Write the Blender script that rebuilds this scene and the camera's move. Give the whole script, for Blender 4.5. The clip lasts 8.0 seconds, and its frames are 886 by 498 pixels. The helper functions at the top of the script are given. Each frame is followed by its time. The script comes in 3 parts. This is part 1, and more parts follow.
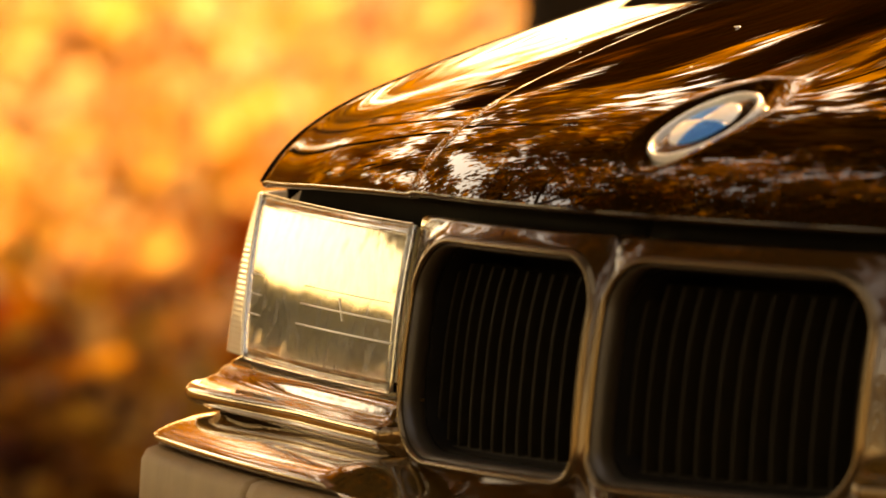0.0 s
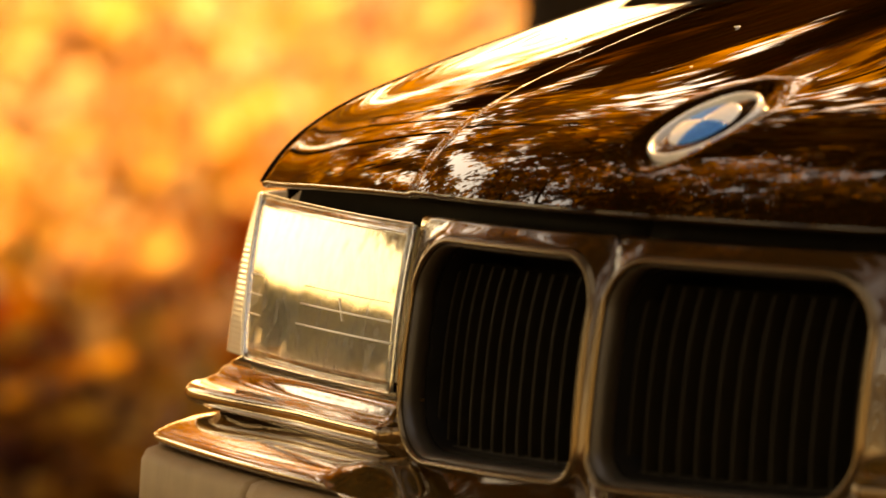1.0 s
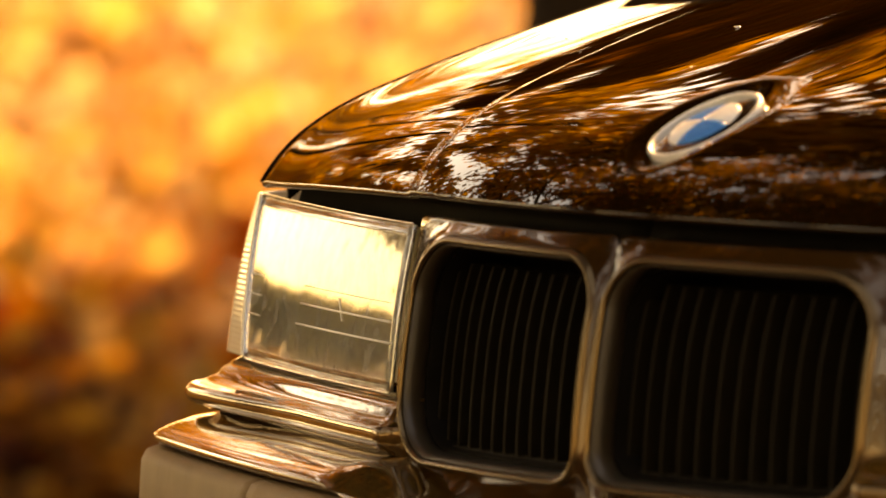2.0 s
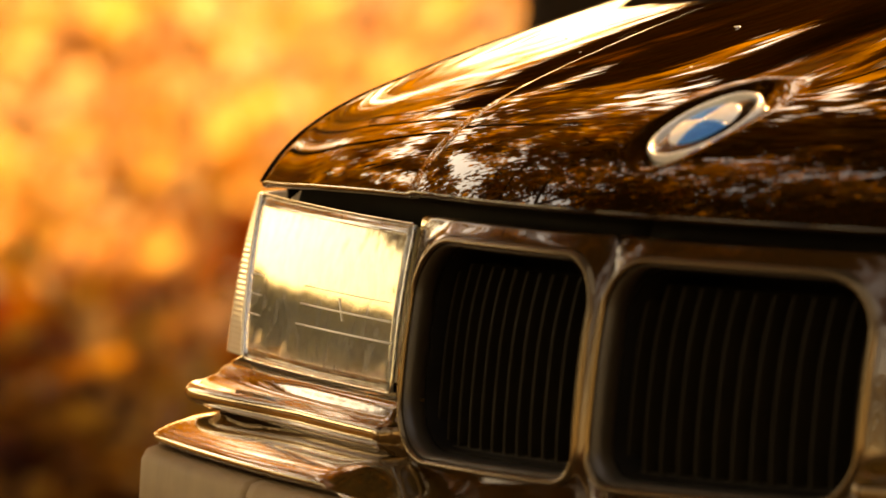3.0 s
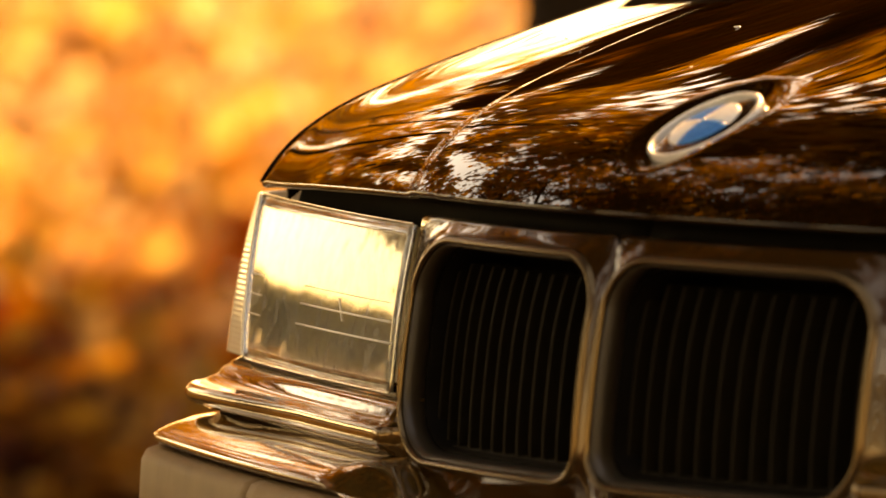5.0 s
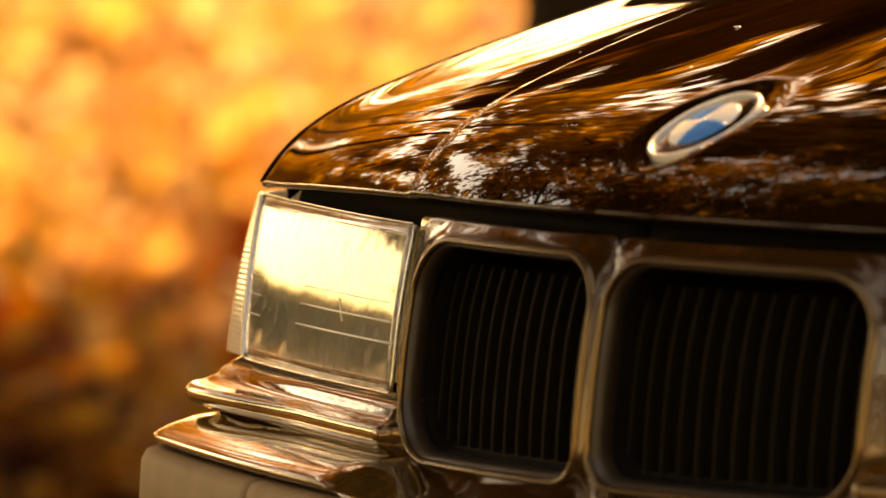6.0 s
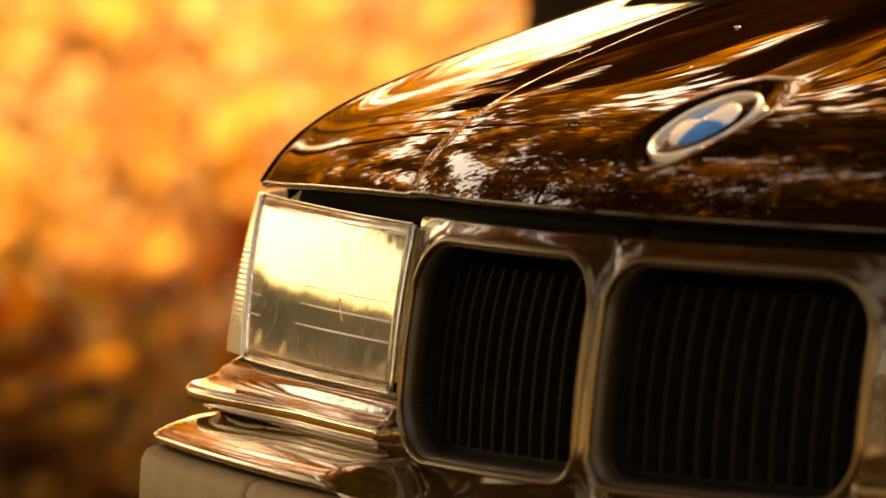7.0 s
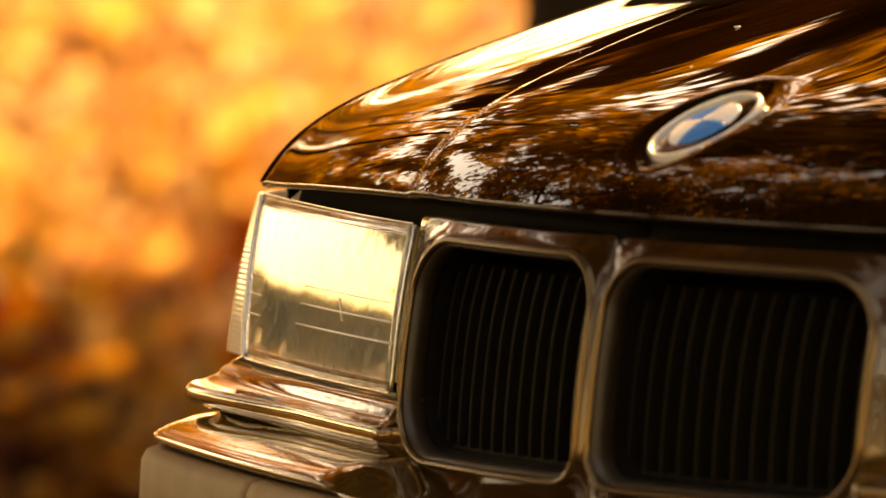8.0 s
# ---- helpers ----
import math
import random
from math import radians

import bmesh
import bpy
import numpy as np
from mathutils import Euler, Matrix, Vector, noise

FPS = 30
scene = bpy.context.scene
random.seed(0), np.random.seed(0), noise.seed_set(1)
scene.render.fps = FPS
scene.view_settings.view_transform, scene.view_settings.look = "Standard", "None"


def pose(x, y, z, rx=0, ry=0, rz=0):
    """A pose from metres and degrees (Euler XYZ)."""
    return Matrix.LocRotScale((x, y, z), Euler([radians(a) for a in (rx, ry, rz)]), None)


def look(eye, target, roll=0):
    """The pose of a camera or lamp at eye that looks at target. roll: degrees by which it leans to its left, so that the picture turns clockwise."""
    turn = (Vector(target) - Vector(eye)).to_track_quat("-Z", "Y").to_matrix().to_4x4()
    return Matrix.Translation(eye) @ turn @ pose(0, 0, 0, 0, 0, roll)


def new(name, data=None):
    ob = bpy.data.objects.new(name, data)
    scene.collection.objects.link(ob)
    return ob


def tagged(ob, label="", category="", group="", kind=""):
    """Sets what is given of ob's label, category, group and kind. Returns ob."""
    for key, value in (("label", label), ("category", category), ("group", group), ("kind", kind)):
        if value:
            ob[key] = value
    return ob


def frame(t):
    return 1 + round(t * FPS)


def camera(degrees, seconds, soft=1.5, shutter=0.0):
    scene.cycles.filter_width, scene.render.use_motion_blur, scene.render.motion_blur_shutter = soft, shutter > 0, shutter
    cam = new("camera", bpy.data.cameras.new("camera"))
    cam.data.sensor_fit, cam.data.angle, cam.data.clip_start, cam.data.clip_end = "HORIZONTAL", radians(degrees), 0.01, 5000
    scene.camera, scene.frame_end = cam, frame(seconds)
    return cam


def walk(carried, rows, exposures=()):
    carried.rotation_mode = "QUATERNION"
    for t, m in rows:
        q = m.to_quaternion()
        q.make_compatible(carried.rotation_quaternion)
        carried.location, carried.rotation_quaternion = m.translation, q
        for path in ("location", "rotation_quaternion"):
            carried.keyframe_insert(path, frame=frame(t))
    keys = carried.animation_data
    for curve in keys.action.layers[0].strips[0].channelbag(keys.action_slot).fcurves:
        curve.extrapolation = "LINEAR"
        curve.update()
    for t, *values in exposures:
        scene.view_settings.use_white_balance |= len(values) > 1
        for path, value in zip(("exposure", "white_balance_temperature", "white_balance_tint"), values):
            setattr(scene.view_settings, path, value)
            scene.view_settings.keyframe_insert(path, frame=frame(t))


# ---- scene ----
# The camera stands on a tripod some six metres off, with a long lens.
cam = camera(4.75, 8.0)
EYE, AIM = (5.1329, -3.0841, 0.9767), (-0.0435, -0.0660, 0.6662)
cam.data.dof.use_dof = True
cam.data.dof.focus_distance = 6.40
cam.data.dof.aperture_fstop = 10.0
walk(cam, [(0.0, look(EYE, AIM)), (8.0, look(EYE, AIM))],
     exposures=[(0.0, 2.22, 40000, 28), (1.5, 2.19, 40000, 28), (3.0, 2.11, 40000, 28), (8.0, 2.09, 40000, 28)])

# ---- light ----
SUN_AZ, SUN_EL = radians(-46), radians(30)   # azimuth from +y towards +x
world = bpy.data.worlds.new("sky")
scene.world = world
world.use_nodes = True
wn = world.node_tree.nodes
sky = wn.new("ShaderNodeTexSky")
sky.sky_type, sky.sun_disc = "NISHITA", False
sky.sun_elevation, sky.sun_rotation = SUN_EL, SUN_AZ
sky.dust_density, sky.air_density, sky.ozone_density = 0.7, 1.1, 1.0
wn["Background"].inputs["Strength"].default_value = 0.15
world.node_tree.links.new(sky.outputs[0], wn["Background"].inputs["Color"])
sun = new("sun", bpy.data.lights.new("sun", "SUN"))
sun.data.energy, sun.data.angle, sun.data.color = 4.5, radians(0.6), (1.0, 0.80, 0.54)
_d = Vector((math.sin(SUN_AZ) * math.cos(SUN_EL), math.cos(SUN_AZ) * math.cos(SUN_EL), math.sin(SUN_EL)))
sun.matrix_world = look(_d * 30, (0, 0, 0))


# ---- materials ----
def material(name, color=(0.5, 0.5, 0.5), rough=0.5, metal=0.0, **more):
    m = bpy.data.materials.new(name)
    m.use_nodes = True
    b = m.node_tree.nodes["Principled BSDF"]
    b.inputs["Base Color"].default_value = (*color, 1)
    b.inputs["Roughness"].default_value = rough
    b.inputs["Metallic"].default_value = metal
    for k, v in more.items():
        b.inputs[k.replace("_", " ")].default_value = v
    return m


def mottle(m, low, high, scale, detail=6, bump=0.0, bump_scale=None, rough=None, coords="Object"):
    """Two-scale colour variation and fine relief."""
    nt = m.node_tree
    n, l, b = nt.nodes, nt.links, nt.nodes["Principled BSDF"]
    tc = n.new("ShaderNodeTexCoord")
    nz = n.new("ShaderNodeTexNoise")
    nz.inputs["Scale"].default_value, nz.inputs["Detail"].default_value = scale, detail
    l.new(tc.outputs[coords], nz.inputs["Vector"])
    ramp = n.new("ShaderNodeValToRGB")
    ramp.color_ramp.elements[0].position, ramp.color_ramp.elements[1].position = 0.35, 0.68
    ramp.color_ramp.elements[0].color, ramp.color_ramp.elements[1].color = (*low, 1), (*high, 1)
    l.new(nz.outputs["Fac"], ramp.inputs["Fac"])
    l.new(ramp.outputs["Color"], b.inputs["Base Color"])
    if rough:
        mr = n.new("ShaderNodeMapRange")
        mr.inputs["To Min"].default_value, mr.inputs["To Max"].default_value = rough
        l.new(nz.outputs["Fac"], mr.inputs["Value"])
        l.new(mr.outputs[0], b.inputs["Roughness"])
    if bump:
        n2 = n.new("ShaderNodeTexNoise")
        n2.inputs["Scale"].default_value, n2.inputs["Detail"].default_value = bump_scale or scale * 8, 4
        l.new(tc.outputs[coords], n2.inputs["Vector"])
        bp = n.new("ShaderNodeBump")
        bp.inputs["Strength"].default_value, bp.inputs["Distance"].default_value = bump, 0.002
        l.new(n2.outputs["Fac"], bp.inputs["Height"])
        l.new(bp.outputs[0], b.inputs["Normal"])
    return m


PAINT = mottle(material("dark_paint", rough=0.5, Specular_IOR_Level=0.0, Coat_Weight=1.0, Coat_Roughness=0.015, Coat_IOR=1.7),
               (0.0095, 0.0034, 0.0006), (0.0130, 0.0046, 0.0009), 6)
# The dark paint again; golden leaf reflections are tinted into its colour and metal.
TRIM = mottle(material("reflection_tinted_trim", rough=0.05, metal=0.5, Coat_Weight=0.5, Coat_Roughness=0.02),
              (0.110, 0.052, 0.013), (0.150, 0.072, 0.019), 9, bump=0.10, bump_scale=90)
MOULD = mottle(material("grey_plastic", rough=0.55), (0.205, 0.118, 0.049), (0.25, 0.146, 0.062), 30, bump=0.25, bump_scale=900)
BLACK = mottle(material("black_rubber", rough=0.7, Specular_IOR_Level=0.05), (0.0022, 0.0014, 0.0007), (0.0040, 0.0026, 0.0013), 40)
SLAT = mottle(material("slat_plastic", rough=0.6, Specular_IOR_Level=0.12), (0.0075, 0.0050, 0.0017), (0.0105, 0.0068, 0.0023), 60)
CHROME = material("bright_trim", (0.72, 0.68, 0.62), 0.12, 1.0)
LIP = mottle(material("bronze_lip", rough=0.2, metal=0.8), (0.125, 0.078, 0.040), (0.16, 0.102, 0.054), 30)
RINGMETAL = material("satin_ring", (0.90, 0.87, 0.80), 0.35, 0.35)
# Nose panel: the bronze cast stands in for warm reflections on dark paint.
SURROUND = mottle(material("reflection_tinted_lacquer", rough=0.12, metal=0.45, Coat_Weight=0.7, Coat_Roughness=0.02), (0.050, 0.020, 0.005), (0.068, 0.028, 0.007), 12)
SCREEN = material("screen_glass", (0.010, 0.011, 0.010), 0.05, 0.0, Coat_Weight=1.0)
# Warm grey colour paints the sky's reflection on a glossy black wall.
THROAT = mottle(material("grille_wall", rough=0.4), (0.034, 0.023, 0.014), (0.048, 0.033, 0.020), 25)
GLASS = material("lamp_glass", (0.84, 0.80, 0.68), 0.03, 0.0, IOR=1.72, Transmission_Weight=0.80)
_gn = GLASS.node_tree
_gt, _gc, _gb = _gn.nodes.new("ShaderNodeTexNoise"), _gn.nodes.new("ShaderNodeTexCoord"), _gn.nodes.new("ShaderNodeMapRange")
_gt.inputs["Scale"].default_value, _gt.inputs["Detail"].default_value = 70, 8
_gb.inputs["From Min"].default_value, _gb.inputs["From Max"].default_value = 0.35, 0.75
_gb.inputs["To Min"].default_value, _gb.inputs["To Max"].default_value = 0.92, 0.60
_gn.links.new(_gc.outputs["Object"], _gt.inputs["Vector"])
_gn.links.new(_gt.outputs["Fac"], _gb.inputs["Value"])
_gn.links.new(_gb.outputs[0], _gn.nodes["Principled BSDF"].inputs["Transmission Weight"])
REFLECT = mottle(material("lamp_reflector", rough=0.35, metal=0.6), (0.30, 0.245, 0.135), (0.42, 0.35, 0.21), 20)
RIBBED = material("indicator_glass", (0.85, 0.78, 0.62), 0.15, 0.0, IOR=1.5, Coat_Weight=0.6)
WHITE = material("badge_white", (0.93, 0.92, 0.89), 0.25)
BLUE = material("badge_blue", (0.0, 0.22, 0.60), 0.3, Specular_IOR_Level=0.1)
BADGEBLK = material("badge_black", (0.006, 0.005, 0.005), 0.15, Coat_Weight=1.0)
ETCH = material("moulded_glass_line", (0.85, 0.82, 0.70), 0.2, 0.0)
TYRE = mottle(material("tyre_rubber", rough=0.8), (0.012, 0.012, 0.012), (0.022, 0.021, 0.02), 20)
RIM = material("wheel_alloy", (0.55, 0.55, 0.54), 0.3, 1.0)
BARK = mottle(material("bark", rough=0.9, Specular_IOR_Level=0.1), (0.012, 0.007, 0.004), (0.034, 0.021, 0.012), 9, bump=0.9, bump_scale=30)
SOIL = mottle(material("leaf_litter", rough=0.9), (0.015, 0.0055, 0.002), (0.12, 0.040, 0.008), 3, detail=10, bump=0.8, bump_scale=25)


def leaf_material(name, tints, through_light=0.4):
    m = material(name, rough=0.6)
    nt = m.node_tree
    n, l, b = nt.nodes, nt.links, nt.nodes["Principled BSDF"]
    g = n.new("ShaderNodeNewGeometry")
    ramp = n.new("ShaderNodeValToRGB")
    els = ramp.color_ramp.elements
    while len(els) < len(tints):
        els.new(0.5)
    for i, c in enumerate(tints):
        els[i].position, els[i].color = i / (len(tints) - 1), (*c, 1)
    l.new(g.outputs["Random Per Island"], ramp.inputs["Fac"])
    l.new(ramp.outputs["Color"], b.inputs["Base Color"])
    tr = n.new("ShaderNodeBsdfTranslucent")
    l.new(ramp.outputs["Color"], tr.inputs["Color"])
    mix = n.new("ShaderNodeMixShader")
    mix.inputs[0].default_value = through_light
    l.new(b.outputs[0], mix.inputs[1])
    l.new(tr.outputs[0], mix.inputs[2])
    l.new(mix.outputs[0], n["Material Output"].inputs["Surface"])
    return m


FALLEN = leaf_material("fallen_leaf", [(0.44, 0.22, 0.045), (0.52, 0.34, 0.11), (0.22, 0.05, 0.008), (0.54, 0.41, 0.17), (0.05, 0.013, 0.004), (0.46, 0.24, 0.05), (0.30, 0.09, 0.012), (0.13, 0.032, 0.006)])
CANOPY = leaf_material("autumn_leaf", [(0.085, 0.026, 0.003), (0.12, 0.038, 0.004), (0.045, 0.016, 0.002), (0.16, 0.055, 0.005)], 0.42)
CANOPY.node_tree.nodes["Principled BSDF"].inputs["Specular IOR Level"].default_value = 0.12
GOLD = leaf_material("golden_leaf", [(0.48, 0.22, 0.024), (0.38, 0.155, 0.015), (0.56, 0.29, 0.042), (0.28, 0.10, 0.010)], 0.5)
HEDGE = leaf_material("hedge_leaf", [(0.09, 0.09, 0.022), (0.13, 0.115, 0.03), (0.17, 0.115, 0.03)])
SHRUB = leaf_material("shrub_leaf", [(0.61, 0.36, 0.175), (0.64, 0.44, 0.27), (0.50, 0.20, 0.05), (0.64, 0.47, 0.32), (0.37, 0.125, 0.03), (0.59, 0.33, 0.145), (0.46, 0.27, 0.09), (0.62, 0.41, 0.235)], 0.65)
# Rust-red, with most tints darkened to put the near ground's shade into them.
RUST = leaf_material("rust_leaf", [(0.07, 0.013, 0.003), (0.19, 0.033, 0.005), (0.04, 0.008, 0.002), (0.40, 0.15, 0.02), (0.10, 0.02, 0.004), (0.055, 0.011, 0.003), (0.44, 0.21, 0.045), (0.14, 0.024, 0.004)], 0.55)
GRASS = leaf_material("grass_blade", [(0.06, 0.075, 0.014), (0.095, 0.10, 0.02), (0.135, 0.115, 0.035)])


# ---- mesh helpers ----
def part(name, bm, mat, parent=None, label="", smooth=True):
    me = bpy.data.meshes.new(name)
    bmesh.ops.recalc_face_normals(bm, faces=bm.faces)
    bm.to_mesh(me)
    bm.free()
    if smooth:
        me.polygons.foreach_set("use_smooth", [True] * len(me.polygons))
    me.materials.append(mat)
    ob = new(name, me)
    ob.parent = parent
    return tagged(ob, label)


def grid(rows, close_u=False, close_v=False):
    """A sheet through rows of points."""
    bm = bmesh.new()
    vs = [[bm.verts.new(p) for p in row] for row in rows]
    nu, nv = len(vs), len(vs[0])
    for i in range(nu if close_u else nu - 1):
        for j in range(nv if close_v else nv - 1):
            a, b = vs[i], vs[(i + 1) % nu]
            k = (j + 1) % nv
            bm.faces.new((a[j], a[k], b[k], b[j]))
    return bm


def solid(rows):
    """Rows of closed sections, capped at both ends."""
    bm = grid(rows, close_v=True)
    n = len(rows[0])
    bm.verts.ensure_lookup_table()
    bm.faces.new([bm.verts[j] for j in range(n)])
    bm.faces.new([bm.verts[(len(rows) - 1) * n + j] for j in range(n)])
    return bm


def thicken(ob, t, offset=-1.0):
    s = ob.modifiers.new("thickness", "SOLIDIFY")
    s.thickness, s.offset = t, offset
    return ob


def box(x0, x1, y0, y1, z0, z1):
    bm = bmesh.new()
    bmesh.ops.create_cube(bm, size=1, matrix=Matrix.Translation(((x0 + x1) / 2, (y0 + y1) / 2, (z0 + z1) / 2)) @ Matrix.Diagonal((x1 - x0, y1 - y0, z1 - z0, 1)))
    return bm


def tube(points, r, closed=False, sides=8):
    """A round bar along points."""
    rows, n = [], len(points)
    pts = [Vector(p) for p in points]
    for i, p in enumerate(pts):
        a = pts[(i - 1) % n] if closed or i else p
        b = pts[(i + 1) % n] if closed or i < n - 1 else p
        t = (b - a).normalized()
        s = t.cross(Vector((0.31, 0.89, 0.33))).normalized()
        u = t.cross(s)
        rr = r(i / max(1, n - 1)) if callable(r) else r
        rows.append([p + rr * (math.cos(q) * s + math.sin(q) * u) for q in [2 * math.pi * k / sides for k in range(sides)]])
    return grid(rows, close_u=True, close_v=True) if closed else solid(rows)


# ---- the car's lines: nose towards -y, x across, from its centre plane ----
def plan(x):
    """How far the front lies back of the nose's tip, at x across."""
    x = abs(x)
    m, d = min(x, 0.27), max(x - 0.27, 0.0)
    return 0.415 * m * m + 0.2241 * d + 0.150 * d * d


def rake(z):
    """How far the front leans back at height z."""
    t = max((z - 0.545) / 0.12, 0.0)
    return 0.12 * (0.05 * t + 0.10 * t * t)


def twist(x, z):
    """The outer end leans back more than the middle, about mid-height."""
    t = min(max((abs(x) - 0.30) / 0.32, 0.0), 1.0)
    return 0.36 * t * t * (3 - 2 * t) * (rake(z) - rake(0.62))


def front(x, z, off=0.0):
    return Vector((x, plan(x) + rake(z) + twist(x, z) - off, z))


def flank(x0, x1, corner, back, n=24, m=10):
    """The front's line in plan from x0 to x1, then round a corner and back along the side: points and outward normals (x > 0)."""
    out = []
    for i in range(n + 1):
        x = x0 + (x1 - x0) * i / n
        s = (plan(x + 1e-3) - plan(x - 1e-3)) / 2e-3 if x > 1e-3 else 0.0
        out.append((Vector((x, plan(x), 0)), Vector((s, -1, 0)).normalized()))
    p, nn = out[-1]
    a0 = math.atan2(nn.y, nn.x)
    c = p - corner * nn
    for i in range(1, m + 1):
        a = a0 + (0 - a0) * i / m
        d = Vector((math.cos(a), math.sin(a), 0))
        out.append((c + corner * d, d))
    if back:
        p = out[-1][0]
        for i in range(1, 5):
            out.append((p + Vector((back * 0.05 * i / 4, back * i / 4, 0)), Vector((1, -0.05, 0)).normalized()))
    return out


def mirror(p, side):
    return Vector((p[0] * side, p[1], p[2]))


def swept(section, path, side):
    """A section of (offset, height) swept along a flank."""
    return [[mirror(p + n * o + Vector((0, rake(z) + twist(p.x, z) if z > 0.568 else rake(z), z)), side) for o, z in section] for p, n in path]


def hood_rise(s, nose=0.037):
    s = max(s, 0.0)
    return 0.10 * s + 0.08 * (1 - math.exp(-s / 0.4)) + nose * (1 - math.exp(-s / 0.03))


LIP_Z = 0.682


def lip_y(x):
    return plan(x) + rake(LIP_Z) + 0.4 * twist(x, LIP_Z) - 0.004


def step(a, b, v):
    t = min(max((v - a) / (b - a), 0.0), 1.0)
    return t * t * (3 - 2 * t)


def hood_edge(s):
    """Half the hood's width, s behind its lip."""
    return 0.651 - 0.012 * step(0.0, 0.10, s) + 0.15 * s - 0.045 * s * s


def hood(x, s):
    y = lip_y(x) + s
    w = hood_edge(s)
    q = abs(x) / w
    crease = 0.284 + 0.20 * s
    bead = 0.0004 * math.exp(-((abs(x) - crease) / 0.003) ** 2)
    dome = (0.0018 + 0.0022 * step(0.0, 0.2, s)) * (1 - step(crease - 0.010, crease + 0.009, abs(x)))
    crown = step(0.0, 0.5, s) * (0.017 + 0.012 * (1 - q * q))
    crown += 0.014 * step(0.06, 0.4, s) * max(0.0, 1 - (x / crease) ** 2) ** 1.5
    drop = 0.002 * step(0.75, 1.0, q) + 0.0015 * max(0.0, (q - 0.97) / 0.03) ** 3
    drop += 0.007 * (1 - step(0.035, 0.043, math.hypot(x, s - 0.0625)))   # the dish that holds the badge
    lipdrop = 0.007 * step(0.25, 0.66, abs(x)) - 0.003
    return Vector((x, y, LIP_Z - lipdrop + hood_rise(s, 0.037 - 0.003 * step(0.35, 0.66, abs(x))) + dome + bead + crown - drop))


# ---- car ----
car = tagged(new("car"), "dark glossy sedan with twin grille, parked on fallen leaves", "car")


def rounded_outline(x0, x1, z0, z1, r, n=10):
    """r: one radius, or (across, up) for each corner: top outer, top inner, bottom inner, bottom outer."""
    rr = r if isinstance(r, tuple) else ((r, r),) * 4
    (ax, az), (bx, bz), (cx, cz), (dx, dz) = rr
    pts = []
    for px, pz, rx, rz, a in ((x1 - ax, z1 - az, ax, az, 0), (x0 + bx, z1 - bz, bx, bz, 90), (x0 + cx, z0 + cz, cx, cz, 180), (x1 - dx, z0 + dz, dx, dz, 270)):
        for i in range(n + 1):
            q = radians(a + 90 * i / n)
            pts.append((px + rx * math.cos(q), pz + rz * math.sin(q)))
    full = []
    for i, p in enumerate(pts):
        q = pts[(i + 1) % len(pts)]
        k = 14 if i % (n + 1) == n else 1
        full += [(p[0] + (q[0] - p[0]) * j / k, p[1] + (q[1] - p[1]) * j / k) for j in range(k)]
    return full


def kidney(inset=0.0, up=0.0, down=0.0):
    """The grille's outline, drawn in by inset, and its floor and roof by more."""
    k = inset * 0.5
    r = tuple((a - k, b - k) for a, b in ((0.047, 0.034), (0.038, 0.031), (0.026, 0.020), (0.047, 0.036)))
    return rounded_outline(KX0 + inset, KX1 - inset, KZ0 + inset + up, KZ1 - inset - down, r)


KX0, KX1, KZ0, KZ1 = 0.0060, 0.2500, 0.5320, 0.6625


def build_hood():
    def across(q, s):
        """Column q of -1..1 to a place across, with close columns along the crease and the edge."""
        a, c, w = abs(q), 0.284 + 0.20 * s, hood_edge(s)
        if a < 0.45:
            v = (c - 0.012) * a / 0.45
        elif a < 0.58:
            v = c - 0.012 + 0.023 * (a - 0.45) / 0.13
        else:
            k = min((a - 0.58) / 0.42, 1.0)
            v = c + 0.011 + (w - c - 0.011) * (1 - (1 - k) ** 1.6)
        return math.copysign(v, q)
    n = 170
    ss = [1.05 * (j / 80) ** 1.9 for j in range(81)]
    rows = []
    for i in range(n + 1):
        q = -1 + 2 * i / n
        # rolled lip, then the top
        p0 = hood(across(q, 0), 0)
        row = [p0 + Vector((0, 0.030, -0.003)), p0 + Vector((0, 0.003, -0.0035)), p0 + Vector((0, 0.0, -0.0018))]
        row += [hood(across(q, s), s) for s in ss]
        rows.append(row)
    h = part("hood", grid(rows), PAINT, car, "dark glossy hood with sharp creases")
    thicken(h, 0.0015)
    for side in (-1, 1):
        edge = [mirror(hood(hood_edge(s), s), side) + Vector((side * 0.0010, 0, 0.0004)) for s in ss[:60]]
        part("edge_seal", tube(edge, 0.0011, sides=8), BLACK, car, "thin black edge seal")
    return h


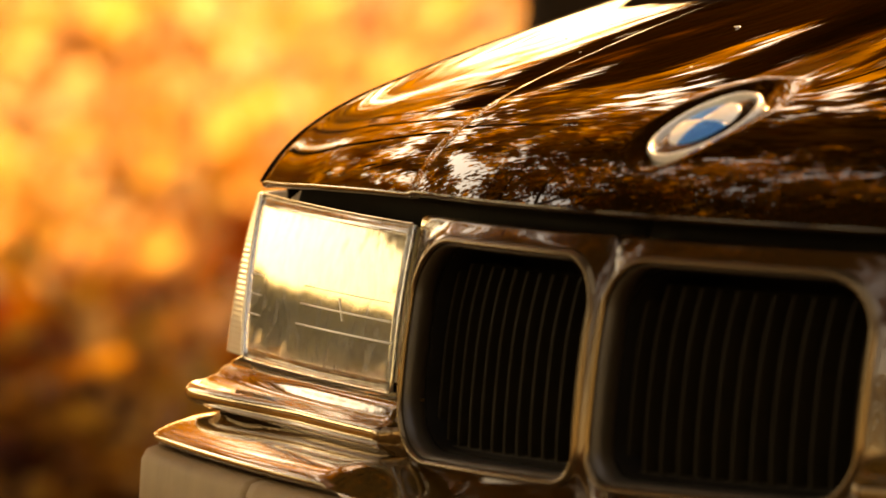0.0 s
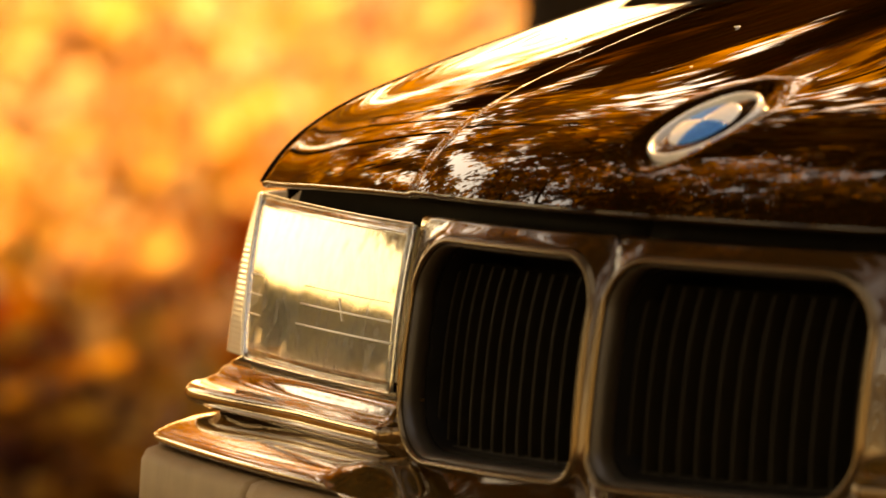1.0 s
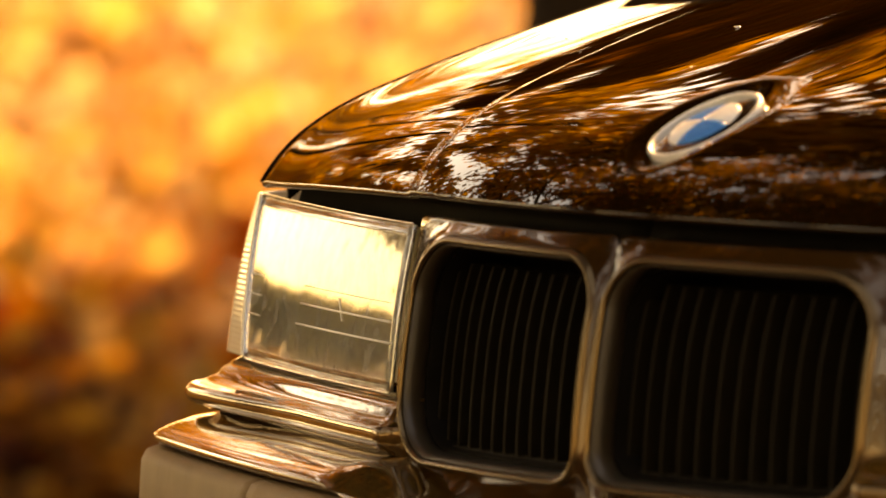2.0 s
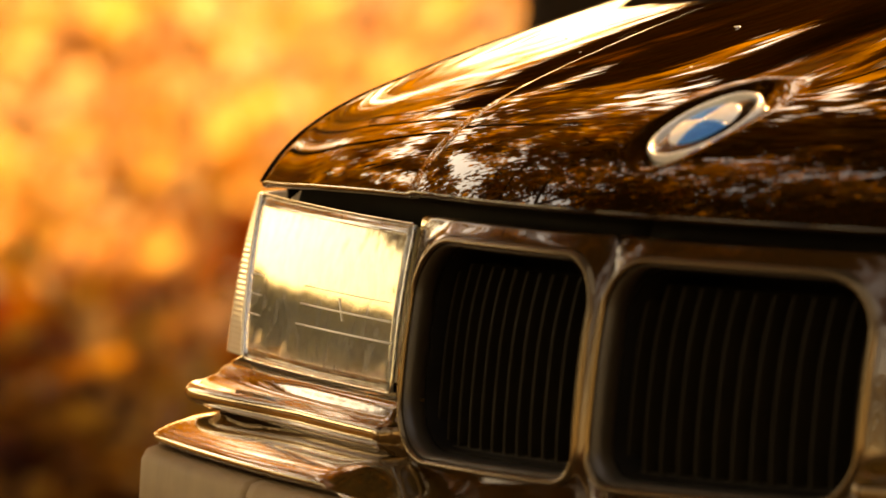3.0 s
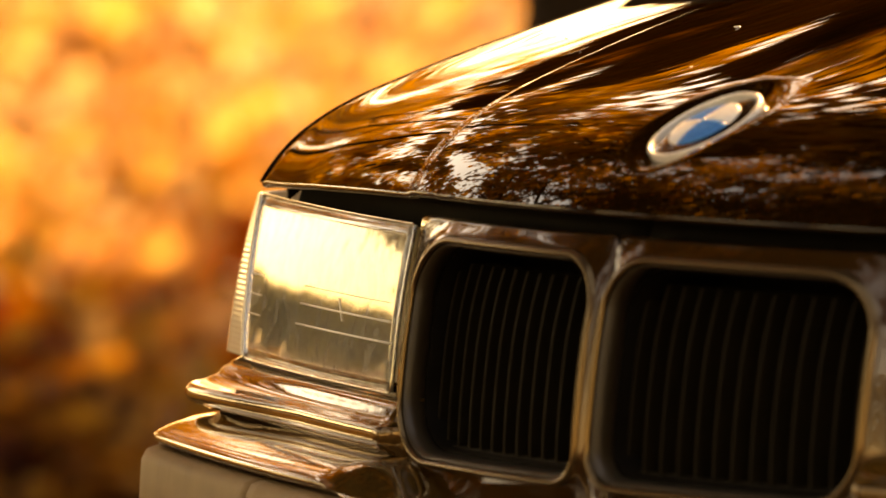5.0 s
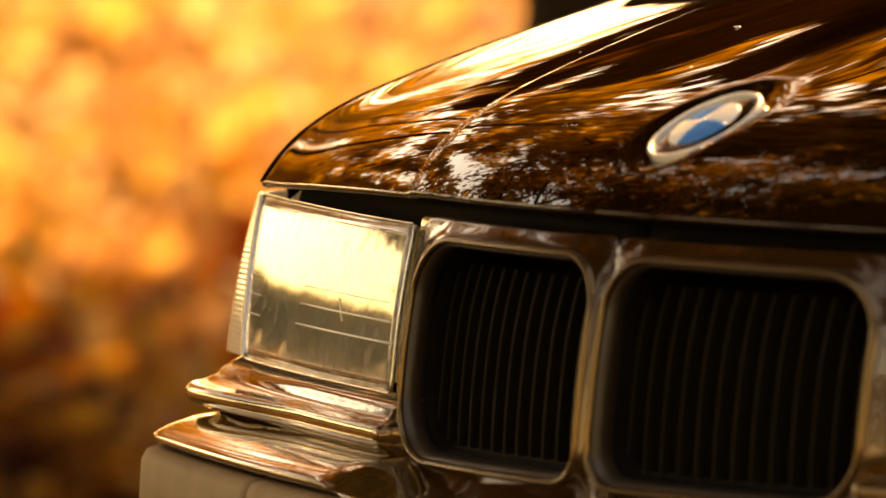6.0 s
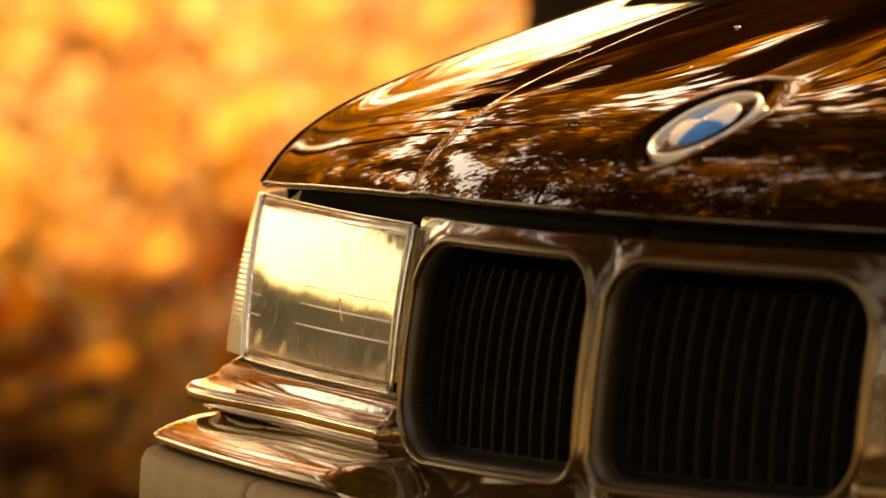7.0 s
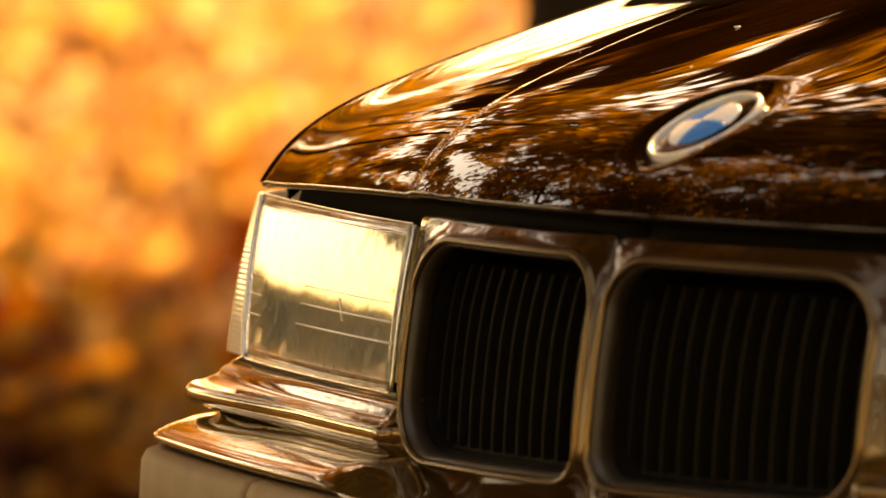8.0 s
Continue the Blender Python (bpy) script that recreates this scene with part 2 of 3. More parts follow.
def build_nose():
    cx, cz = (KX0 + KX1) / 2, (KZ0 + KZ1) / 2
    for side in (-1, 1):
        hole = kidney()
        rows = []
        x0, x1, z0, z1 = 0.0, 0.2725, 0.515, 0.6735
        outer = []
        for x, z in hole:
            dx, dz = x - cx, z - cz
            k = min(((x1 if dx > 0 else x0) - cx) / dx if abs(dx) > 1e-6 else 99, ((z1 if dz > 0 else z0) - cz) / dz if abs(dz) > 1e-6 else 99)
            outer.append((cx + dx * k, cz + dz * k))
        for t in (0, 0.2, 0.4, 0.6, 0.75, 0.86, 0.94, 1.0):
            row = []
            for a, b in zip(outer, hole):
                x, z = a[0] + (b[0] - a[0]) * t, a[1] + (b[1] - a[1]) * t
                d = math.hypot(x - b[0], z - b[1])
                row.append(mirror(front(x, z, -0.0034 + 0.0052 * math.exp(-(d / 0.011) ** 2) * step(0.0, 0.004, x)), side))
            rows.append(row)
        thicken(part("nose_panel", grid(rows, close_v=True), SURROUND, car), 0.0012)
        # the grille: rolled surround, deep wall, slats
        ring = []
        for inset, off in ((-0.0020, 0.0008), (-0.0016, 0.0026), (-0.0004, 0.0040), (0.0010, 0.0044), (0.0024, 0.0036), (0.0030, 0.0012), (0.0040, -0.004), (0.0046, -0.0125), (0.0065, -0.0135), (0.0080, -0.060)):
            deep = max(0.0, inset - 0.003)
            ring.append([mirror(front(x, z, off), side) for x, z in kidney(inset, 0.5 * deep)])
        lip, throat, deep_wall = ring[:6], ring[5:8], ring[7:]
        sur = part("grille_surround", grid(lip + [[p + Vector((0, 0.004, 0)) for p in lip[0]]], close_u=True, close_v=True), LIP, car, "bright-edged rounded grille surround")
        thicken(part("throat", grid(throat, close_v=True), THROAT, sur, "inner wall, its sky sheen painted warm grey"), 0.001)
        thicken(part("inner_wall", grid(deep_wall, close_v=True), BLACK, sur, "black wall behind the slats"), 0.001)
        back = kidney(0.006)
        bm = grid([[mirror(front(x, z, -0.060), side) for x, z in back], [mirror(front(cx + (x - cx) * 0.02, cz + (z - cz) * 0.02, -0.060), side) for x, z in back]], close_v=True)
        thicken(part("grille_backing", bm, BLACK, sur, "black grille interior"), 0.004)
        for i in range(14):
            x = 0.0149 + 0.017 * i
            rows = []
            for j in range(11):
                z = 0.5415 + 0.1050 * j / 10
                bow = 0.004 * max(0.0, (z - 0.605) / 0.05) ** 2
                rows.append([mirror(front(x + dx, z, off), side) for dx, off in ((-0.0011, -0.0200 - bow), (-0.0006, -0.0192 - bow), (0.0006, -0.0192 - bow), (0.0011, -0.0200 - bow), (0.0011, -0.039 - bow), (-0.0011, -0.039 - bow))])
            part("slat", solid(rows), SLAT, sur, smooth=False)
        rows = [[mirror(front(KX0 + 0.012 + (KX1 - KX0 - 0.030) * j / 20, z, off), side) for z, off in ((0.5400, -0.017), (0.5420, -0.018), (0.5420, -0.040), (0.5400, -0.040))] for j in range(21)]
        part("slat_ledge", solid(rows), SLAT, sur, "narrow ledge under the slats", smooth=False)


def lamp_edge(z):
    """The outer edge of the lamp's glass, which leans."""
    return 0.6133 + 0.0425 * (z - 0.5685) / 0.1027


def build_lamps():
    for side in (-1, 1):
        lamp = tagged(new("headlamp"), "rectangular glass headlamp with moulded lines")
        lamp.parent = car
        x0, x1, z0, z1 = 0.2745, 0.634, 0.5690, 0.6672
        rows = [[mirror(front(x0 + (lamp_edge(z) - x0) * i / 30, z), side) for z in [z0 + (z1 - z0) * j / 14 for j in range(15)]] for i in range(31)]
        g = part("glass_cover", grid(rows), GLASS, lamp, "clear scratched glass cover")
        thicken(g, 0.002)
        g.visible_shadow = False
        rows = [[mirror(front(x0 + (lamp_edge(z0 + (z1 - z0) * j / 10) - x0) * i / 20, z0 + (z1 - z0) * j / 10, -0.03 - 0.03 * math.sin(math.pi * i / 20) * math.sin(math.pi * j / 10)), side) for j in range(11)] for i in range(21)]
        part("reflector", grid(rows), REFLECT, lamp, "dull silver reflector")
        o = rounded_outline(x0 - 0.0004, x1 + 0.0004, z0 - 0.0004, z1 + 0.0004, 0.005, 4)
        o = [(x + (lamp_edge(z) - x1) * step(x0, x1, x), z) for x, z in o]
        part("rim", tube([mirror(front(x, z, 0.0), side) for x, z in o], 0.0006, closed=True), CHROME, lamp, "thin bright rim")
        for z, a, b, r in ((0.6205, 0.296, 0.480, 0.0004), (0.6096, 0.289, 0.484, 0.0007), (0.5973, 0.282, 0.4875, 0.0007)):
            part("moulded_line", tube([mirror(front(a + (b - a) * i / 8, z, 0.0004), side) for i in range(9)], r, sides=6), ETCH, lamp)
        for z in (0.6202, 0.6085, 0.5964):
            part("moulded_line", tube([mirror(front(lamp_edge(z) - 0.040 + 0.032 * i / 3, z, 0.0004), side) for i in range(4)], 0.0005, sides=6), ETCH, lamp)
        part("moulded_line", tube([mirror(front(0.3988 - 0.013 * i / 4, 0.6175 - 0.013 * i / 4, 0.0004), side) for i in range(5)], 0.0004, sides=6), ETCH, lamp)
        path = flank(0.640, 0.667, 0.045, 0.06, 5, 12)
        zs = [0.5690 + 0.0980 * j / 90 for j in range(91)]
        sec = [(0.0002 * math.sin(j * 2 * math.pi / 3), z) for j, z in enumerate(zs)]
        rows = swept(sec, path, side)
        for (p, n), row in zip(path, rows):
            for v in row:
                dx = (lamp_edge(v.z) - 0.6345) * (1 - step(0.640, 0.672, p.x))
                v.x, v.y = v.x + side * dx, v.y + 0.33 * dx
        thicken(part("indicator", grid(rows), RIBBED, car, "clear ribbed corner indicator"), 0.003)
        # recess between hood and lamps; its shade is put into the near-black colour
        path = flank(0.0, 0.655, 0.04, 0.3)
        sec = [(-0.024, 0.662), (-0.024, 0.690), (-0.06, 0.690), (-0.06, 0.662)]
        part("slam_panel", solid(swept(sec, path, side)), BLACK, car, "slam panel under the hood, its shade put into near-black")


def build_bumper():
    for side in (-1, 1):
        path = flank(0.246, 0.648, 0.045, 0.10, 60, 12)
        rows = []
        for p, n in path:
            w = (0.0125 + 0.0165 * step(0.42, 0.66, p.x)) * step(0.2455, 0.256, p.x) ** 0.5
            sec = [(-0.006, 0.5670), (-0.001, 0.5655), (0.10 * w, 0.5622), (0.28 * w, 0.5592), (0.34 * w, 0.5562), (0.80 * w, 0.5502), (0.85 * w, 0.5508), (0.93 * w, 0.5503), (w, 0.5482), (1.02 * w, 0.5448),
                   (0.98 * w, 0.5405), (0.80 * w, 0.5375), (0.45 * w, 0.5352), (0.2 * w, 0.531), (-0.03, 0.531), (-0.03, 0.5670)]
            rows.append([mirror(p + n * o + Vector((0, rake(z) if z > 0.545 else 0, z)), side) for o, z in sec])
        part("lamp_sill", solid(rows), TRIM, car, "glossy sill under the headlamp")
    bump = tagged(new("bumper"), "painted bumper with grey rubbing strip")
    bump.parent = car
    for side in (-1, 1):
        path = flank(0.0, 0.618, 0.05, 0.33, 40, 12)
        rows = []
        for p, n in path:
            dip = 0.018 * (1 - step(0.170, 0.238, p.x)) if p.y < 0.2 else 0.0
            sec = [(-0.03, 0.5330), (0.004, 0.5340), (0.014, 0.5334), (0.030, 0.5312), (0.044, 0.5265), (0.0505, 0.5236), (0.0548, 0.5210), (0.0550, 0.5180), (0.051, 0.5152), (0.035, 0.5145), (-0.03, 0.5145)]
            rows.append([mirror(p + n * o + Vector((0, 0, z - dip * step(0.516, 0.524, z))), side) for o, z in sec])
        part("bumper_top", solid(rows), TRIM, bump, "glossy painted bumper top")
        path = flank(0.0, 0.618, 0.05, 0.31, 40, 12)
        cut = [0, 12, 23, len(path) - 1]
        for a, b in zip(cut, cut[1:]):
            pp = [(p + Vector((0.0006 if k == 0 else 0, 0, 0)), n) for k, (p, n) in enumerate(path[a:b + 1])]
            sec = [(0.035, 0.5138), (0.053, 0.5133), (0.0595, 0.5108), (0.0625, 0.505), (0.064, 0.48), (0.063, 0.45), (0.059, 0.444), (0.035, 0.442)]
            part("rubbing_strip", solid(swept(sec, pp, side)), MOULD, bump, "matt grey rubbing strip")
        sec = [(-0.03, 0.514), (0.033, 0.514), (0.037, 0.44), (0.052, 0.435), (0.048, 0.34), (0.03, 0.26), (0.0, 0.22), (-0.03, 0.22)]
        part("bumper_skin", solid(swept(sec, path, side)), TRIM, bump)


def badge():
    s = 0.0655
    c = hood(0, s)
    t = Matrix.Rotation(radians(0.5), 3, "X") @ (hood(0, s + 0.06) - hood(0, s - 0.055)).normalized()
    n = Vector((1, 0, 0)).cross(t).normalized()
    m = Matrix((Vector((1, 0, 0)), t, n)).transposed().to_4x4()
    m.translation = c + n * 0.0026 - t * 0.0030
    b = tagged(new("badge"), "round badge with polished ring and blue and white quarters")
    b.parent = car
    b.matrix_basis = m

    def ring(r0, r1, z0, z1, k=48):
        prof = [(r0, z0), (r0, z1 - 0.0006), (r0 + 0.0006, z1), (r1 - 0.0008, z1), (r1, z1 - 0.0008), (r1, z0)]
        return grid([[Vector((r * math.cos(q), r * math.sin(q), z)) for r, z in prof] for q in [2 * math.pi * i / k for i in range(k)]], close_u=True, close_v=True)
    part("ring", ring(0.0330, 0.0358, -0.012, 0.0018), RINGMETAL, b, "pale polished outer ring")
    part("dish", ring(0.0005, 0.0332, -0.012, 0.0008), BADGEBLK, b, "glossy black ring")
    for i in range(4):
        rows = []
        for k in range(9):
            q = k / 8
            r, z = 0.0225 * math.cos(q * math.pi / 2), 0.0013 + 0.0030 * math.sin(q * math.pi / 2)
            rows.append([Vector((r * math.cos(w), r * math.sin(w), z)) for w in [radians(5 + 90 * i + 90 * j / 10) for j in range(11)]])
        rows[-1] = [p + Vector((1e-5 * j, 1e-5 * (j % 3), 0)) for j, p in enumerate(rows[-1])]
        rows.insert(0, [p + Vector((0, 0, -0.004)) for p in rows[0]])
        thicken(part("quarter", grid(rows), BLUE if i in (1, 3) else WHITE, b, "blue quarter" if i in (1, 3) else "white quarter"), 0.0006)


def speck(x, s, size):
    """A small pale fleck on the hood."""
    bm = bmesh.new()
    bmesh.ops.create_icosphere(bm, subdivisions=2, radius=size)
    for v in bm.verts:
        v.co = Vector((v.co.x * 0.8, v.co.y * 1.5, v.co.z * 0.35)) * (1 + 0.25 * noise.noise(v.co * 900))
    bmesh.ops.translate(bm, verts=bm.verts, vec=hood(x, s) + Vector((0, 0, 0.0003)))
    part("pale_fleck", bm, WHITE, car, "small pale fleck")


def build_shell():
    """Wings, cabin and tail, which stay behind the nose."""
    for side in (-1, 1):
        rows = []
        for i in range(61):
            s = 1.05 * i / 60
            e = hood(hood_edge(s), s)
            y = e.y + 0.002
            row = [Vector((side * (e.x - 0.001), y, e.z - 0.004))]
            for j in range(1, 29):
                t = j / 28
                z = e.z - 0.004 - (e.z - 0.30) * t
                bulge = (0.845 - e.x) * step(0.0, 0.45, s) * step(0.0, 0.45, t) + 0.012 * math.sin(math.pi * t)
                row.append(Vector((side * (e.x + bulge), y, z)))
            rows.append(row)
        bm = grid(rows)
        dead = [f for f in bm.faces if (Vector((0, 0.86, 0.31)) - Vector((0, f.calc_center_median().y, f.calc_center_median().z))).length < 0.36
                or (f.calc_center_median().y < 0.26 and f.calc_center_median().z < 0.675)]
        bmesh.ops.delete(bm, geom=dead, context="FACES")
        thicken(part("front_wing", bm, PAINT, car), 0.002)
    rows = []
    sil = [(1.17, 0.90), (1.75, 1.33), (2.1, 1.385), (2.7, 1.36), (3.3, 1.05), (3.45, 0.98), (4.25, 0.94), (4.33, 0.80), (4.33, 0.40), (4.25, 0.28)]
    for y, z in sil:
        row = []
        for i in range(-12, 13):
            u = i / 12
            w = 0.845 if z < 1.0 else 0.845 - 0.27 * (z - 1.0) / 0.38
            row.append(Vector((u * w, y, z - 0.03 * u * u - (0.04 * max(0, abs(u) - 0.85) / 0.15))))
        rows.append(row)
    thicken(part("cabin", grid(rows), PAINT, car, "dark roof, glass and tail"), 0.003)
    for name, a, b in (("windscreen", sil[0], sil[1]), ("rear_window", sil[3], sil[4])):
        rows = []
        for f in (0.06, 0.35, 0.65, 0.94):
            y, z = a[0] + (b[0] - a[0]) * f, a[1] + (b[1] - a[1]) * f
            w = (0.845 if z < 1.0 else 0.845 - 0.27 * (z - 1.0) / 0.38) * 0.9
            rows.append([Vector((w * u / 8, y, z - 0.03 * (0.9 * u / 8) ** 2 + 0.004)) for u in range(-8, 9)])
        thicken(part(name, grid(rows), SCREEN, car, "dark tinted glass"), 0.003, 1.0)
    for side in (-1, 1):
        rows = []
        for i in range(60):
            y = 1.12 + (4.30 - 1.12) * i / 59
            zt = np.interp(y, [p[0] for p in sil[:8]], [p[1] for p in sil[:8]]) - 0.075
            row = []
            for j in range(25):
                t = j / 24
                z = zt + (0.28 - zt) * t
                w = 0.845 if z < 0.97 else 0.845 - 0.27 * (z - 0.97) / 0.38
                row.append(Vector((side * w, y, z)))
            rows.append(row)
        bm = grid(rows)
        dead = [f for f in bm.faces if min((f.calc_center_median() - Vector((f.calc_center_median().x, yy, 0.31))).length for yy in (0.86, 3.56)) < 0.36]
        bmesh.ops.delete(bm, geom=dead, context="FACES")
        thicken(part("body_side", bm, PAINT, car), 0.003)
    part("underbody", box(-0.70, 0.70, 0.25, 4.2, 0.24, 0.40), BLACK, car)
    for x in (-0.74, 0.74):
        for y in (0.86, 3.56):
            wheel = tagged(new("wheel"), "alloy wheel with black tyre")
            wheel.parent = car
            wheel.matrix_basis = pose(x, y, 0.31)
            prof = [(0.20, -0.09), (0.27, -0.10), (0.30, -0.085), (0.31, -0.05), (0.31, 0.05), (0.30, 0.085), (0.27, 0.10), (0.20, 0.09)]
            part("tyre", grid([[Vector((w, r * math.cos(q), r * math.sin(q))) for r, w in prof] for q in [2 * math.pi * i / 40 for i in range(40)]], close_u=True, close_v=True), TYRE, wheel)
            prof = [(0.01, -0.05), (0.06, -0.06), (0.15, -0.05), (0.20, -0.08), (0.20, 0.08), (0.15, 0.05), (0.06, 0.06), (0.01, 0.05)]
            part("rim", grid([[Vector((w, r * math.cos(q), r * math.sin(q))) for r, w in prof] for q in [2 * math.pi * i / 40 for i in range(40)]], close_u=True, close_v=True), RIM, wheel)


build_hood()
build_nose()
build_lamps()
build_bumper()
badge()
for fx, fs, fr in ((-0.173, 0.178, 0.0016), (-0.466, 0.168, 0.0012), (0.02, 0.30, 0.0012), (-0.12, 0.12, 0.0007), (-0.35, 0.14, 0.0006)):
    speck(fx, fs, fr)
_fl = random.Random(21)
for _i in range(44):
    fs = 0.001 + 0.062 * _fl.random() ** 1.3
    speck(-(0.283 + 0.20 * fs) + _fl.gauss(0.001, 0.0045), fs, _fl.uniform(0.0003, 0.0009))
build_shell()


# ---- ground ----
def rise(x, y):
    d = math.hypot(x, y)
    return 0.06 * noise.noise(Vector((x * 0.25, y * 0.25, 0))) * step(4, 9, d) + 0.02 * noise.noise(Vector((x * 1.3, y * 1.3, 3))) * step(4, 9, d)


def ground():
    rs = [0, 1.5, 3, 4] + [4 + 0.6 * i for i in range(1, 70)] + [60, 90, 160, 400, 1500, 4000]
    bm = grid([[Vector((r * math.cos(q), r * math.sin(q), rise(r * math.cos(q), r * math.sin(q)) if r < 80 else 0)) for q in [2 * math.pi * i / 160 for i in range(160)]] for r in rs[1:]], close_v=True)
    bm.verts.ensure_lookup_table()
    bm.faces.new([bm.verts[i] for i in range(160)])
    g = part("ground", bm, SOIL)
    tagged(g, "ground covered in brown and golden leaf litter", "ground", kind="structure")


def leaf_verts(c, ax, up, size):
    """One leaf of two bent halves."""
    sd = ax.cross(up).normalized()
    a, b = c - ax * size * 0.5, c + ax * size * 0.5
    return [a, c + sd * size * 0.33 + up * size * 0.12, b, c - sd * size * 0.33 + up * size * 0.12]


def leaves_mesh(name, mat, items):
    vs, fs = [], []
    for c, ax, up, size in items:
        k = len(vs)
        vs += leaf_verts(c, ax, up, size)
        fs += [(k, k + 1, k + 2), (k, k + 2, k + 3)]
    me = bpy.data.meshes.new(name)
    me.from_pydata(vs, [], fs)
    me.materials.append(mat)
    return new(name, me)


def rand_dir(rng):
    v = Vector((rng.gauss(0, 1), rng.gauss(0, 1), rng.gauss(0, 1)))
    return v.normalized()


def fallen():
    rng = random.Random(4)
    items = []
    while len(items) < 84000:
        if len(items) < 46000:   # a drift on the open ground beyond the car
            d, w = 9 + 43 * rng.random() ** 1.3, 0
            w = rng.gauss(0, 1.2 + 0.05 * d)
            x, y = 5.13 - 0.872 * d + 0.49 * w, -3.08 + 0.489 * d + 0.872 * w
        else:
            x, y = rng.uniform(-26, 12), rng.uniform(-14, 22)
        if -1.0 < x < 1.2 and -0.3 < y < 4.6:
            continue
        up = (Vector((0, 0, 1)) + 1.3 * rand_dir(rng)).normalized()
        ax = up.orthogonal().normalized()
        ax = Matrix.Rotation(rng.uniform(0, 6.28), 3, up) @ ax
        items.append((Vector((x, y, rise(x, y) + 0.02 + 0.06 * rng.random() ** 2)), ax, up, rng.uniform(0.06, 0.15)))
    tagged(leaves_mesh("fallen_leaves", FALLEN, items), "golden and brown fallen leaves", "leaves", kind="stuff")
    items = []
    for k in range(90):
        cx, cy = rng.uniform(-22, -6), rng.uniform(1, 13)
        for i in range(14):
            x, y = cx + rng.gauss(0, 0.18), cy + rng.gauss(0, 0.18)
            up = (Vector((0, 0, 1)) + 0.4 * rand_dir(rng)).normalized()
            items.append((Vector((x, y, rise(x, y) + 0.05)), up, up.orthogonal(), rng.uniform(0.08, 0.16)))
    tagged(leaves_mesh("grass_tufts", GRASS, items), "sparse green grass tufts", "grass", kind="stuff")


def shrub(x, y, r, h, seed, mat, label):
    """A low golden bush: thin stems and loose leaves."""
    rng = random.Random(seed)
    b = tagged(new("shrub"), label, "shrub", "shrubs beyond the car")
    b.matrix_basis = pose(x, y, rise(x, y) - 0.02)
    ends = []
    for i in range(9):
        a = i * 2.4 + rng.uniform(-0.5, 0.5)
        k = rng.uniform(0.3, 1.0)
        pts = [Vector((r * k * f * math.cos(a), r * k * f * math.sin(a), h * (1.1 - 0.45 * k) * f ** 0.8)) for f in (0, 0.25, 0.5, 0.75, 1.0)]
        part("stem", tube(pts, lambda f: 0.005 * (1 - 0.8 * f), sides=5), BARK, b)
        ends += pts[1:]
    items = []
    for k in range(330):
        e = ends[rng.randrange(len(ends))]
        c = e + Vector((rng.gauss(0, 0.16), rng.gauss(0, 0.16), rng.gauss(0, 0.11))) * r * 1.6
        c.z = abs(c.z) + 0.02
        up = rand_dir(rng)
        items.append((c, up.orthogonal().normalized(), up, rng.uniform(0.05, 0.11)))
    ob = leaves_mesh("foliage", mat, items)
    ob.parent = b


# ---- trees ----
CROWNS = []


def tree(x, y, height, r, spread, low, count, seed, label, leaf=0.16, mat=CANOPY):
    rng = random.Random(seed)
    t = tagged(new("tree"), label, "tree", "trees round the car")
    t.matrix_basis = pose(x, y, rise(x, y) - 0.05)
    pts = [Vector((0.10 * math.sin(i * 1.3 + seed) * i / 8, 0.10 * math.cos(i * 0.9 + seed) * i / 8, height * 0.8 * i / 12)) for i in range(13)]
    part("trunk", tube(pts, lambda q: r * (1 - 0.8 * q) * (1 + 0.45 * math.exp(-q * 25)), sides=14), BARK, t, "dark bark trunk")
    tips = []
    for i in range(16):
        q = low / height + (0.76 - low / height) * (i / 15)
        base = pts[min(12, int(q / 0.8 * 12))]
        a = i * 2.4 + rng.uniform(-0.4, 0.4)
        ln = spread * (0.65 + 0.5 * rng.random()) * (1.1 - 0.5 * i / 15)
        limb = [base + Vector((math.cos(a), math.sin(a), 0)) * ln * f + Vector((0, 0, ln * (0.45 * f - 0.12 * f * f))) + 0.12 * f * rand_dir(rng) for f in (0, 0.2, 0.4, 0.6, 0.8, 1.0)]
        part("limb", tube(limb, lambda f: r * 0.33 * (1 - 0.85 * f), sides=7), BARK, t)
        tips += limb[2:]
    groups = [[], [], []]
    for k in range(count):
        tip = tips[rng.randrange(len(tips))]
        c = tip + Vector((rng.gauss(0, 1), rng.gauss(0, 1), rng.gauss(0, 0.6))) * 0.105 * spread
        up = rand_dir(rng)
        groups[(int(tip.x * 7 + tip.z * 3)) % 3].append((c, up.orthogonal().normalized(), up, rng.uniform(0.6, 1.3) * leaf))
    for g in groups:
        if g:
            ob = leaves_mesh("crown", mat, g)
            ob.parent = t
            CROWNS.append(ob)
    return t


AUTUMN = "tall autumn tree with thin brown leaves"
# Only this tree's trunk is in view; the others shape reflections and shade.
tree(-3.5255, 2.2456, 11, 0.17, 3.6, 2.5, 44000, 1, AUTUMN, 0.16)
tree(-8.7, -1.5, 11, 0.09, 3.8, 2.8, 10000, 13, "out-of-view tall autumn tree with golden brown leaves", 0.2, GOLD)
tree(-7.8, -3.9, 11, 0.20, 3.2, 3.2, 16000, 2, AUTUMN, 0.2)
tree(-6.85, 4.42, 8.5, 0.14, 1.4, 1.5, 36000, 3, AUTUMN, 0.13)
tree(-12.0, 2.2, 9, 0.05, 1.4, 2.6, 2600, 18, "out-of-view slender autumn tree with thin golden brown crown", 0.2, GOLD)
# unseen tree, added only to dapple the near ground with shade
tree(-12.0, 8.5, 8, 0.14, 1.3, 3.8, 600, 19, AUTUMN, 0.18)
